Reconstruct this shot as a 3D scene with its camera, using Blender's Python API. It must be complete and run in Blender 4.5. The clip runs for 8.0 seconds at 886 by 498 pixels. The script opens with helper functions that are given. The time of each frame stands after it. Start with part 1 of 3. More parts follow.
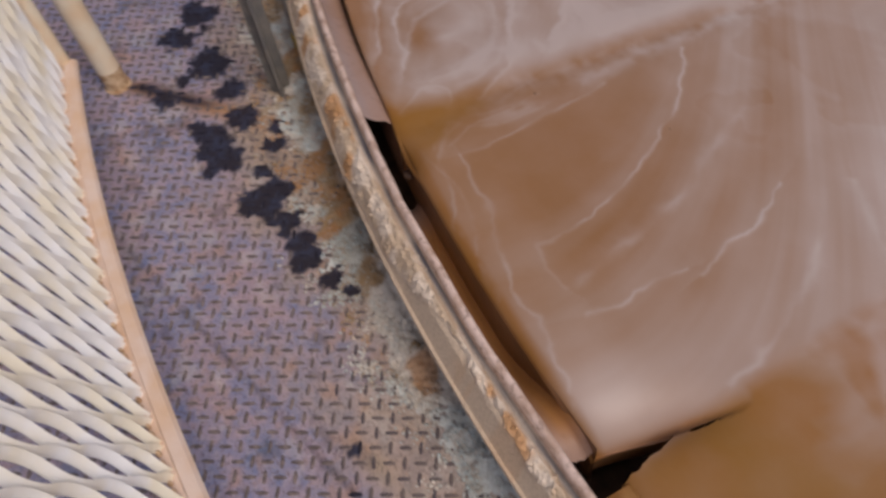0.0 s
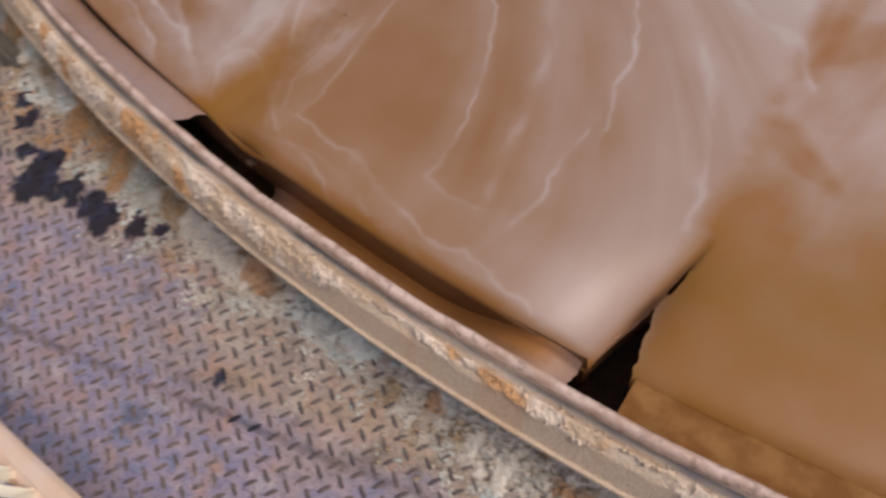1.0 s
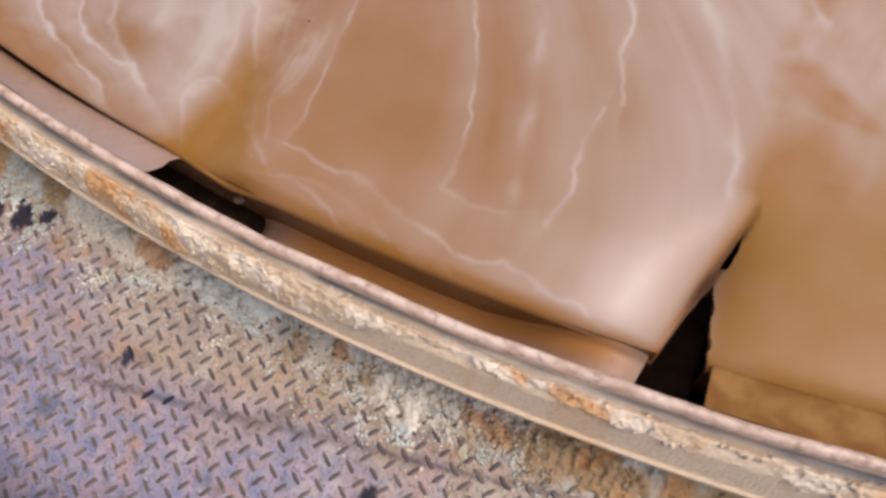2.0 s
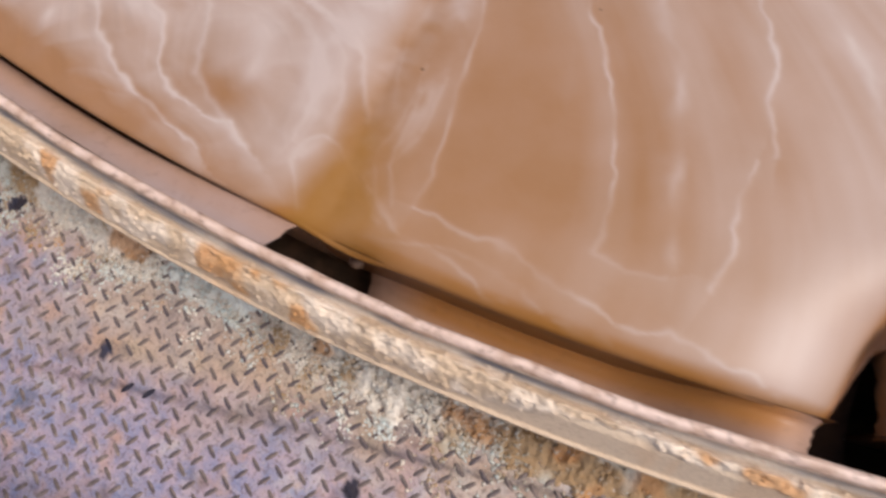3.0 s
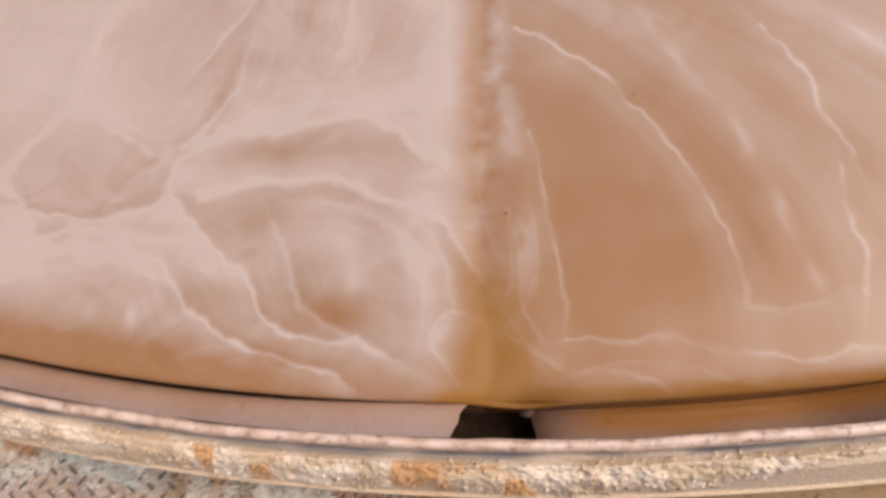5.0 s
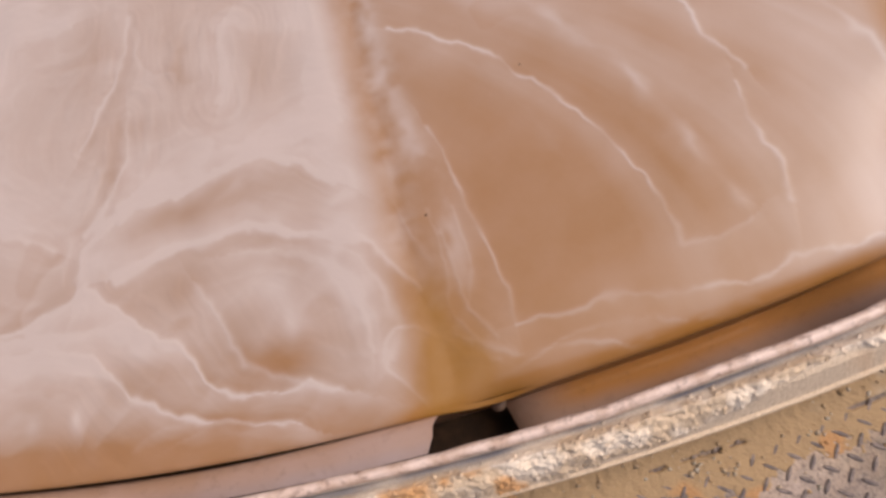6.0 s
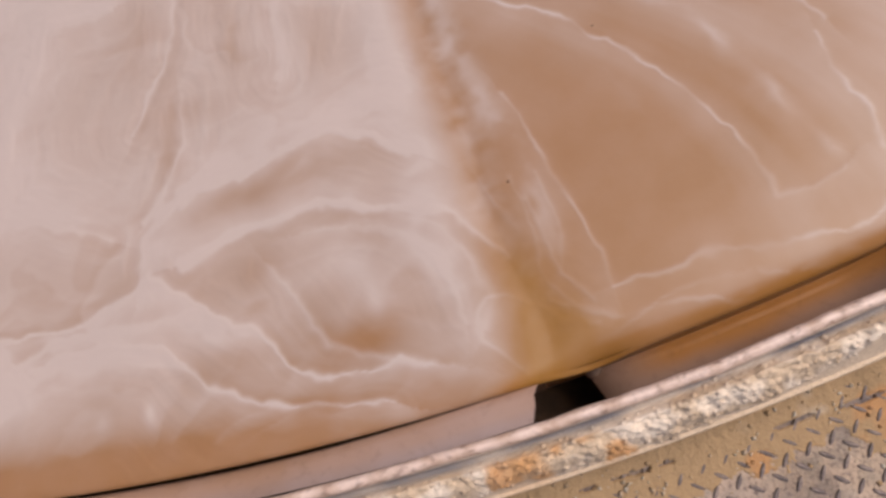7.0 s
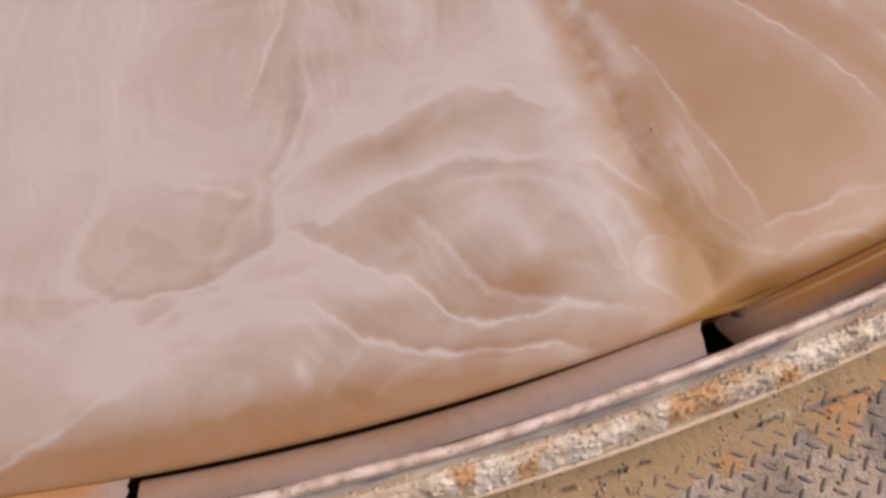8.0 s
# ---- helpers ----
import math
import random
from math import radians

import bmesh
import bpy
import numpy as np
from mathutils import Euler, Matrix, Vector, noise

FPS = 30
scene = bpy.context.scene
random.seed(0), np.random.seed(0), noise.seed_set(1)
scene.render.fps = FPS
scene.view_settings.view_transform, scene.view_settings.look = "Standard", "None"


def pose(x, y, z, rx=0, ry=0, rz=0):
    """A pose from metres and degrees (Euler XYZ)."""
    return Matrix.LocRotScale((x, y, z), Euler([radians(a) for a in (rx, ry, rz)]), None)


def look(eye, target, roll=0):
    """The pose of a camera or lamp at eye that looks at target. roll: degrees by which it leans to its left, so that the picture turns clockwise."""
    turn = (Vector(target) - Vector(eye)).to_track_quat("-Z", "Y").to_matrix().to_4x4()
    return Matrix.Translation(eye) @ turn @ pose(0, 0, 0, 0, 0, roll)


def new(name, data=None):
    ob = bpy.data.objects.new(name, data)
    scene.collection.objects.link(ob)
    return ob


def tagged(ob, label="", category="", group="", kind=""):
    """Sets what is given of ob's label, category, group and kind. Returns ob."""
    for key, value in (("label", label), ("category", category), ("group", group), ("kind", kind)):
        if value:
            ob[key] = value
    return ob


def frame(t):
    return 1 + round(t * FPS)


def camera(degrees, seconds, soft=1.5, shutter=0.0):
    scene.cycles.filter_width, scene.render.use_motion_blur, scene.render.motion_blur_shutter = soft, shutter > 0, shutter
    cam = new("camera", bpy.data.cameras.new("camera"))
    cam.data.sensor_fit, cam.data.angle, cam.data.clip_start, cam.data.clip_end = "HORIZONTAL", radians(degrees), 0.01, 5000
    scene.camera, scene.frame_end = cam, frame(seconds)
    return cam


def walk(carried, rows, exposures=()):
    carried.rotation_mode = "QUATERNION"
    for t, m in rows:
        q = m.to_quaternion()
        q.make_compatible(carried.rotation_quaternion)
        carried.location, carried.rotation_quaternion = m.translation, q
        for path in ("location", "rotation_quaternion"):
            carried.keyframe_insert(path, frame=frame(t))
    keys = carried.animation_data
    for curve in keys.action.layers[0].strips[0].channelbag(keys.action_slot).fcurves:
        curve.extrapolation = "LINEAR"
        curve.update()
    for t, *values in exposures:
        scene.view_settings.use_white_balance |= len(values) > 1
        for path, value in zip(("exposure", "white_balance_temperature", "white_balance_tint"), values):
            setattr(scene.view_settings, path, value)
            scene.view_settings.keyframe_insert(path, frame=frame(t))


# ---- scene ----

# ---------------------------------------------------------------- camera
# seconds, eye x y z, heading, tilt, lean; the filter's axis is the z axis
PATH = [
    (0, 0.123, -5.353, 1.522, 64.67, -55.69, -9.14),
    (0.5, 0.208, -5.368, 1.431, 57.66, -57.39, -12.43),
    (1, 0.296, -5.288, 1.373, 53.75, -63.03, -21.88),
    (1.2, 0.337, -5.260, 1.352, 51.81, -63.88, -21.29),
    (2.3, 0.402, -5.213, 1.374, 50.79, -70.70, -28.06),
    (2.5, 0.390, -5.197, 1.385, 49.49, -71.89, -26.79),
    (3, 0.340, -5.158, 1.400, 48.81, -73.41, -24.70),
    (3.5, 0.301, -5.167, 1.407, 47.46, -73.58, -21.76),
    (4, 0.342, -5.165, 1.441, 46.32, -71.47, -23.26),
    (4.5, 0.440, -5.131, 1.481, 39.19, -70.80, -25.63),
    (5, 0.628, -5.080, 1.511, 35.93, -70.04, -30.98),
    (5.2, 0.735, -5.052, 1.495, 35.95, -69.98, -32.23),
    (6.3, 1.036, -4.992, 1.469, 30.89, -72.31, -40.10),
    (6.5, 1.065, -4.982, 1.465, 29.91, -72.47, -39.07),
    (7, 1.061, -4.984, 1.458, 27.62, -72.68, -34.65),
    (7.5, 0.962, -4.993, 1.465, 17.56, -73.13, -23.09),
    (8, 0.916, -5.026, 1.466, 3.74, -73.13, -9.68),
]
cam = camera(60.5, 8.0, soft=2.8, shutter=0.5)
walk(cam, [(t, pose(x, y, z, 0, 0, yaw) @ pose(0, 0, 0, 90 + tilt) @ pose(0, 0, 0, 0, 0, lean))
           for t, x, y, z, yaw, tilt, lean in PATH],
     exposures=[(0.0, -0.70, 6050, 15), (0.5, -0.74, 6150, 16), (1.0, -0.46, 6150, 14), (2.3, 0.06, 6080, 12), (3.5, 0.05, 6120, 12), (4.5, 0.04, 6600, 13), (6.5, -0.03, 6200, 14), (8.0, -0.14, 6200, 14)])

TURN = 3.397          # degrees the table turns in a second

# ---------------------------------------------------------------- light
SUN_UP, SUN_ROUND = radians(57), radians(78)
world = bpy.data.worlds.new("sky")
scene.world = world
world.use_nodes = True
wn = world.node_tree
sky = wn.nodes.new("ShaderNodeTexSky")
sky.sky_type, sky.sun_disc = "NISHITA", False
sky.sun_elevation, sky.sun_rotation = SUN_UP, SUN_ROUND
sky.dust_density, sky.air_density = 6.0, 1.0
back = wn.nodes["Background"]
back.inputs["Strength"].default_value = 0.12
wn.links.new(sky.outputs[0], back.inputs["Color"])
sun = new("sun", bpy.data.lights.new("sun", "SUN"))
sun.data.energy, sun.data.angle, sun.data.color = 2.2, radians(26), (1.0, 0.88, 0.75)
sun.matrix_world = look((math.sin(SUN_ROUND) * 6, math.cos(SUN_ROUND) * 6, math.tan(SUN_UP) * 6), (0, 0, 0))


# ---------------------------------------------------------------- smooth random fields
TABLE = np.random.RandomState(7).rand(256, 256)


def field(x, y, size, seed=0):
    """Smooth random values from 0 to 1, with lumps of about that size."""
    x, y = np.asarray(x) / size + seed * 17.3, np.asarray(y) / size + seed * 9.1
    i, j = np.floor(x).astype(int), np.floor(y).astype(int)
    a, b = x - i, y - j
    a, b = a * a * (3 - 2 * a), b * b * (3 - 2 * b)
    p = lambda u, v: TABLE[(i + u) % 256, (j + v) % 256]
    return (p(0, 0) * (1 - a) + p(1, 0) * a) * (1 - b) + (p(0, 1) * (1 - a) + p(1, 1) * a) * b


def rough(x, y, size, octaves=4, seed=0):
    total, gain = 0.0, 0.0
    for k in range(octaves):
        total, gain = total + field(x, y, size / 2 ** k, seed + k) / 2 ** k, gain + 1 / 2 ** k
    return total / gain


def ramp(x, a, b):
    t = np.clip((np.asarray(x) - a) / (b - a), 0, 1)
    return t * t * (3 - 2 * t)


def polar(angle, r):
    a = np.radians(angle)
    return r * np.cos(a), r * np.sin(a)


# ---------------------------------------------------------------- materials
def material(name, color, rough_=0.6, metal=0.0):
    m = bpy.data.materials.new(name)
    m.use_nodes = True
    p = m.node_tree.nodes["Principled BSDF"]
    p.inputs["Base Color"].default_value = (*color, 1)
    p.inputs["Roughness"].default_value = rough_
    p.inputs["Metallic"].default_value = metal
    p.inputs["Specular IOR Level"].default_value = 0.5 if rough_ < 0.4 else 0.22
    return m, m.node_tree, p


def mix(nt, fac, a, b, kind="MIX"):
    n = nt.nodes.new("ShaderNodeMix")
    n.data_type, n.blend_type = "RGBA", kind
    for key, value in ((0, fac), (6, a), (7, b)):
        if isinstance(value, tuple):
            n.inputs[key].default_value = (*value, 1)
        elif isinstance(value, (int, float)):
            n.inputs[key].default_value = value
        else:
            nt.links.new(value, n.inputs[key])
    return n.outputs[2]


def grain(nt, scale, lo, hi, detail=4, stretch=None):
    """A noise from 0 to 1 in the object's metres, with its middle range spread out."""
    co = nt.nodes.new("ShaderNodeTexCoord").outputs["Object"]
    if stretch:
        mp = nt.nodes.new("ShaderNodeMapping")
        mp.inputs["Scale"].default_value = stretch
        nt.links.new(co, mp.inputs[0])
        co = mp.outputs[0]
    n = nt.nodes.new("ShaderNodeTexNoise")
    n.inputs["Scale"].default_value, n.inputs["Detail"].default_value = scale, detail
    nt.links.new(co, n.inputs["Vector"])
    r = nt.nodes.new("ShaderNodeMapRange")
    r.inputs["From Min"].default_value, r.inputs["From Max"].default_value = lo, hi
    nt.links.new(n.outputs[0], r.inputs[0])
    return r.outputs[0]


def bump(nt, p, height, strength, distance):
    b = nt.nodes.new("ShaderNodeBump")
    b.inputs["Strength"].default_value, b.inputs["Distance"].default_value = strength, distance
    nt.links.new(height, b.inputs["Height"])
    nt.links.new(b.outputs[0], p.inputs["Normal"])


def tones(nt, name="tone"):
    a = nt.nodes.new("ShaderNodeAttribute")
    a.attribute_name = name
    s = nt.nodes.new("ShaderNodeSeparateColor")
    nt.links.new(a.outputs["Color"], s.inputs[0])
    return s.outputs[0], s.outputs[1], s.outputs[2]


def slurry_material():
    m, nt, p = material("slurry", (0.5, 0.3, 0.2), 0.42)
    foam, olive, warm = tones(nt)
    c = mix(nt, warm, (0.270, 0.151, 0.080), (0.298, 0.132, 0.040))
    c = mix(nt, foam, c, (0.46, 0.372, 0.330))
    c = mix(nt, olive, c, (0.255, 0.117, 0.018))
    c = mix(nt, grain(nt, 9, 0.35, 0.7), c, mix(nt, 0.08, c, (0.62, 0.47, 0.42)))
    nt.links.new(c, p.inputs["Base Color"])
    bump(nt, p, grain(nt, 30, 0.3, 0.7), 0.05, 0.004)
    p.inputs["Specular IOR Level"].default_value = 0.36
    return m


def ledge_material(name, a, b, gloss):
    m, nt, p = material(name, a, gloss)
    liquor, pale, _ = tones(nt)
    c = mix(nt, grain(nt, 5, 0.4, 0.65), a, b)
    c = mix(nt, liquor, c, (0.40, 0.18, 0.045))
    c = mix(nt, pale, c, (0.52, 0.43, 0.40))
    c = mix(nt, grain(nt, 60, 0.55, 0.8), c, mix(nt, 0.25, c, (0.10, 0.06, 0.04)))
    nt.links.new(c, p.inputs["Base Color"])
    bump(nt, p, grain(nt, 25, 0.3, 0.7), 0.08, 0.003)
    return m


def lip_material():
    m, nt, p = material("wet_rim_lip", (0.6, 0.42, 0.34), 0.27)
    c = mix(nt, grain(nt, 30, 0.4, 0.65), (0.72, 0.55, 0.46), (0.52, 0.36, 0.27))
    c = mix(nt, grain(nt, 70, 0.54, 0.78), c, (0.27, 0.18, 0.14))
    nt.links.new(c, p.inputs["Base Color"])
    bump(nt, p, grain(nt, 130, 0.3, 0.7), 0.35, 0.004)
    return m


def crust_material(name, pale, tan, rust, tint):
    m, nt, p = material(name, pale, 0.85)
    a, b, d = tones(nt)
    c = mix(nt, a, pale, tan)
    c = mix(nt, b, c, rust)
    c = mix(nt, d, c, tint)
    c = mix(nt, grain(nt, 160, 0.45, 0.75), c, mix(nt, 0.3, c, (0.24, 0.16, 0.10)))
    nt.links.new(c, p.inputs["Base Color"])
    bump(nt, p, grain(nt, 190, 0.25, 0.75), 0.4, 0.005)
    return m


def plate_material():
    m, nt, p = material("tread_plate_steel", (0.3, 0.26, 0.3), 0.6)
    dark, tan, pale = tones(nt)
    c = mix(nt, grain(nt, 24, 0.35, 0.65), (0.40, 0.31, 0.355), (0.21, 0.225, 0.35))
    c = mix(nt, grain(nt, 5, 0.50, 0.78), c, (0.46, 0.30, 0.27))
    c = mix(nt, grain(nt, 7, 0.50, 0.80), c, (0.185, 0.215, 0.32))
    c = mix(nt, grain(nt, 22, 0.58, 0.85), c, (0.41, 0.255, 0.18))
    c = mix(nt, grain(nt, 70, 0.5, 0.75), c, mix(nt, 0.4, c, (0.56, 0.47, 0.44)))
    c = mix(nt, tan, c, mix(nt, grain(nt, 30, 0.4, 0.65), (0.45, 0.335, 0.24), (0.34, 0.27, 0.20)))
    c = mix(nt, nt.nodes["Attribute"].outputs["Alpha"], c, (0.47, 0.26, 0.13))
    c = mix(nt, pale, c, (0.58, 0.54, 0.50))
    c = mix(nt, grain(nt, 120, 0.52, 0.72), c, mix(nt, 0.7, c, (0.12, 0.08, 0.07)))
    c = mix(nt, dark, c, mix(nt, grain(nt, 20, 0.45, 0.6), (0.020, 0.017, 0.026), (0.030, 0.034, 0.062)))
    nt.links.new(c, p.inputs["Base Color"])
    bump(nt, p, grain(nt, 150, 0.3, 0.7), 0.55, 0.004)
    return m


def bar_material():
    m, nt, p = material("tread_bar_steel", (0.1, 0.09, 0.1), 0.5)
    info = nt.nodes.new("ShaderNodeObjectInfo")
    c = mix(nt, info.outputs["Random"], (0.085, 0.070, 0.080), (0.145, 0.115, 0.105))
    c = mix(nt, grain(nt, 70, 0.45, 0.62), c, (0.24, 0.19, 0.165))
    nt.links.new(c, p.inputs["Base Color"])
    return m


def plain_material(name, a, b, scale, rough_, metal=0.0, relief=0.2):
    m, nt, p = material(name, a, rough_, metal)
    nt.links.new(mix(nt, grain(nt, scale, 0.4, 0.65), a, b), p.inputs["Base Color"])
    bump(nt, p, grain(nt, scale * 4, 0.3, 0.7), relief, 0.003)
    return m


SLURRY, LIP = slurry_material(), lip_material()
RIM_CRUST = crust_material("salt_crust", (0.76, 0.64, 0.51), (0.60, 0.46, 0.32), (0.56, 0.29, 0.11), (0.13, 0.13, 0.15))
FLOOR_CRUST = crust_material("walkway_crust", (0.72, 0.66, 0.57), (0.37, 0.25, 0.135), (0.46, 0.24, 0.10), (0.56, 0.66, 0.66))
PLATE, BAR = plate_material(), bar_material()
LEDGE = ledge_material("wet_ledge", (0.36, 0.265, 0.235), (0.31, 0.21, 0.165), 0.22)
BROWN = ledge_material("wet_brown_ledge", (0.35, 0.23, 0.18), (0.30, 0.175, 0.115), 0.40)
WALL = plain_material("wet_brown_wall", (0.19, 0.083, 0.025), (0.11, 0.05, 0.018), 12, 0.35)
BOLT = plain_material("wet_bolt", (0.13, 0.085, 0.06), (0.07, 0.04, 0.03), 60, 0.45)
BEIGE = plain_material("beige_paint", (0.70, 0.55, 0.45), (0.66, 0.46, 0.31), 14, 0.5)
ORANGE = plain_material("orange_sludge", (0.20, 0.085, 0.020), (0.29, 0.145, 0.045), 22, 0.45, 0.0, 0.1)
PIT = plain_material("near_black", (0.040, 0.024, 0.015), (0.085, 0.046, 0.026), 20, 0.8)
CREAM = plain_material("cream_paint", (0.84, 0.73, 0.55), (0.80, 0.61, 0.40), 12, 0.5)
MESH = plain_material("white_paint", (0.92, 0.91, 0.89), (0.90, 0.83, 0.66), 9, 0.5)
RUSTY = plain_material("rusty_cream_paint", (0.66, 0.48, 0.30), (0.36, 0.20, 0.09), 40, 0.7)
GREY = plain_material("grey_steel", (0.20, 0.19, 0.18), (0.30, 0.27, 0.23), 14, 0.5, 0.3)
YELLOW = plain_material("yellow_paint", (0.50, 0.33, 0.06), (0.42, 0.25, 0.08), 20, 0.5)
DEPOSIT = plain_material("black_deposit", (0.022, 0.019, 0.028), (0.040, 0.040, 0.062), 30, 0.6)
CONCRETE = plain_material("concrete", (0.30, 0.28, 0.27), (0.22, 0.20, 0.20), 3, 0.9)


# ---------------------------------------------------------------- building
def part(name, data, mat, parent=None, label=""):
    if isinstance(data, bmesh.types.BMesh):
        me = bpy.data.meshes.new(name)
        data.to_mesh(me)
        data.free()
    else:
        me = data
    if not me.materials:
        me.materials.append(mat)
    ob = new(name, me)
    ob.parent = parent
    return tagged(ob, label)


def sheet(name, x, y, z, tone=None, smooth=True):
    """A mesh over a grid of points; x, y, z are 2D arrays; tone: three 2D arrays."""
    n, k = x.shape
    idx = np.arange(n * k).reshape(n, k)
    quads = np.stack([idx[:-1, :-1], idx[1:, :-1], idx[1:, 1:], idx[:-1, 1:]], -1).reshape(-1, 4)
    me = bpy.data.meshes.new(name)
    me.vertices.add(n * k)
    me.vertices.foreach_set("co", np.stack([x, y, z], -1).astype(np.float32).ravel())
    me.loops.add(len(quads) * 4)
    me.loops.foreach_set("vertex_index", quads.ravel().astype(np.int32))
    me.polygons.add(len(quads))
    me.polygons.foreach_set("loop_start", np.arange(0, len(quads) * 4, 4, dtype=np.int32))
    me.update(calc_edges=True)
    me.polygons.foreach_set("use_smooth", np.full(len(quads), smooth))
    if tone is not None:
        at = me.attributes.new("tone", "FLOAT_COLOR", "POINT")
        rgba = np.stack([np.clip(t, 0, 1) + 0 * x for t in (*tone, 1.0)[:4]], -1)
        at.data.foreach_set("color", rgba.astype(np.float32).ravel())
    me.validate()
    return me


def crumbs(name, x, y, z, size, tone, seed):
    """Many small angular lumps in one mesh, each with one tone."""
    rng = np.random.RandomState(seed)
    n = len(x)
    corner = np.array([(1, 0, 0), (-1, 0, 0), (0, 1, 0), (0, -1, 0), (0, 0, 1), (0, 0, -1)], float)
    v = corner[None] * rng.uniform(0.45, 1.25, (n, 6, 1)) + rng.uniform(-0.25, 0.25, (n, 6, 3))
    t = rng.uniform(0, 2 * math.pi, n)[:, None]
    v = np.stack([v[..., 0] * np.cos(t) - v[..., 1] * np.sin(t), v[..., 0] * np.sin(t) + v[..., 1] * np.cos(t), 0.8 * v[..., 2]], -1)
    v = v * size[:, None, None] + np.stack([x, y, z], -1)[:, None]
    tri = np.array([(0, 2, 4), (2, 1, 4), (1, 3, 4), (3, 0, 4), (2, 0, 5), (1, 2, 5), (3, 1, 5), (0, 3, 5)])
    faces = (tri[None] + 6 * np.arange(n)[:, None, None]).reshape(-1, 3)
    me = bpy.data.meshes.new(name)
    me.vertices.add(6 * n)
    me.vertices.foreach_set("co", v.astype(np.float32).ravel())
    me.loops.add(faces.size)
    me.loops.foreach_set("vertex_index", faces.ravel().astype(np.int32))
    me.polygons.add(len(faces))
    me.polygons.foreach_set("loop_start", np.arange(0, faces.size, 3, dtype=np.int32))
    me.update(calc_edges=True)
    at = me.attributes.new("tone", "FLOAT_COLOR", "POINT")
    rgba = np.ones((n, 6, 4))
    rgba[..., :3] = np.clip(tone, 0, 1)[:, None]
    at.data.foreach_set("color", rgba.astype(np.float32).ravel())
    me.validate()
    return me


def strewn(weight, count, seed):
    """Places in a grid, picked at random by weight."""
    p = np.cumsum(weight.ravel())
    return np.searchsorted(p, np.random.RandomState(seed).rand(count) * p[-1])


def steps(fine_from, fine_to, fine, coarse, start, end):
    """Values from start to end, close together in one stretch."""
    a = np.arange(start, fine_from, coarse)
    b = np.arange(fine_from, fine_to, fine)
    c = np.arange(fine_to, end + coarse / 2, coarse)
    return np.concatenate([a, b, c])


def box(bm, lo, hi, bevel=0.0):
    v = [bm.verts.new((x, y, z)) for z in (lo[2], hi[2]) for y in (lo[1], hi[1]) for x in (lo[0], hi[0])]
    fs = [bm.faces.new([v[i] for i in q]) for q in ((0, 2, 3, 1), (4, 5, 7, 6), (0, 1, 5, 4), (2, 6, 7, 3), (0, 4, 6, 2), (1, 3, 7, 5))]
    if bevel:
        bmesh.ops.bevel(bm, geom=list({e for f in fs for e in f.edges}), offset=bevel, segments=2, affect="EDGES")


def tube(bm, a, b, radius, sides=20):
    a, b = Vector(a), Vector(b)
    turn = (b - a).to_track_quat("Z", "Y").to_matrix().to_4x4()
    bmesh.ops.create_cone(bm, cap_ends=True, segments=sides, radius1=radius, radius2=radius, depth=(b - a).length,
                          matrix=Matrix.Translation((a + b) / 2) @ turn)
    for f in bm.faces:
        f.smooth = len(f.verts) == 4
    for e in bm.edges:
        e.smooth = all(len(f.verts) == 4 for f in e.link_faces)


# ---------------------------------------------------------------- the turning filter
PANS = 35
PITCH = 360 / PANS
SEAM = -101.4                       # where two pans meet, degrees at the start
OPEN = SEAM + PITCH                 # the next joint, which gapes at its outer end
EDGE, RIM = 4.988, 5.048            # outer edge of the slurry, inner edge of the rim
TOP = 0.238                         # height of the slurry

filter_ = tagged(new("rotary_filter"), "slowly turning round table filter with slurry-covered pans", "filter")

# foam lines on the slurry
VEINS = []


def vein(width, strong, *points):
    """A foam line through points given as angle and radius."""
    VEINS.append((points, width, strong))


# long lines on the smooth pan
vein(0.0042, 0.9, (-101.10, 4.270), (-100.50, 4.290), (-98.95, 4.400), (-98.00, 4.500), (-97.10, 4.615), (-96.75, 4.710), (-96.60, 4.800), (-96.60, 4.855), (-96.10, 4.865), (-95.40, 4.855))
vein(0.017, 0.55, (-97.60, 4.300), (-97.00, 4.410), (-96.10, 4.490), (-95.80, 4.660), (-95.50, 4.735), (-95.30, 4.810))
vein(0.0042, 0.8, (-95.20, 4.340), (-94.50, 4.450), (-94.10, 4.540), (-93.90, 4.620))
vein(0.0042, 0.8, (-94.20, 4.630), (-94.35, 4.700), (-94.35, 4.790), (-94.60, 4.860))
vein(0.0042, 0.8, (-100.85, 4.490), (-100.60, 4.580), (-100.35, 4.690), (-100.15, 4.770), (-100.10, 4.888))
vein(0.0042, 0.75, (-100.10, 4.886), (-99.05, 4.892), (-98.05, 4.900), (-97.00, 4.920), (-95.90, 4.942), (-95.00, 4.932), (-94.10, 4.952), (-92.90, 4.985))
vein(0.0042, 0.6, (-101.40, 4.865), (-100.90, 4.897), (-100.20, 4.930), (-99.40, 4.945), (-98.40, 4.968), (-97.20, 4.962))
vein(0.005, 0.5, (-97.60, 4.945), (-96.70, 4.972), (-95.70, 4.970))
vein(0.012, 0.5, (-93.40, 4.360), (-92.60, 4.450), (-92.00, 4.530), (-91.50, 4.650), (-91.60, 4.730))
vein(0.014, 0.5, (-94.20, 4.220), (-92.60, 4.270), (-91.30, 4.310), (-90.20, 4.450))
vein(0.03, 0.16, (-99.90, 4.360), (-98.80, 4.470), (-98.30, 4.600))
vein(0.007, 0.4, (-101.00, 4.800), (-101.50, 4.740), (-101.90, 4.640), (-102.00, 4.520))
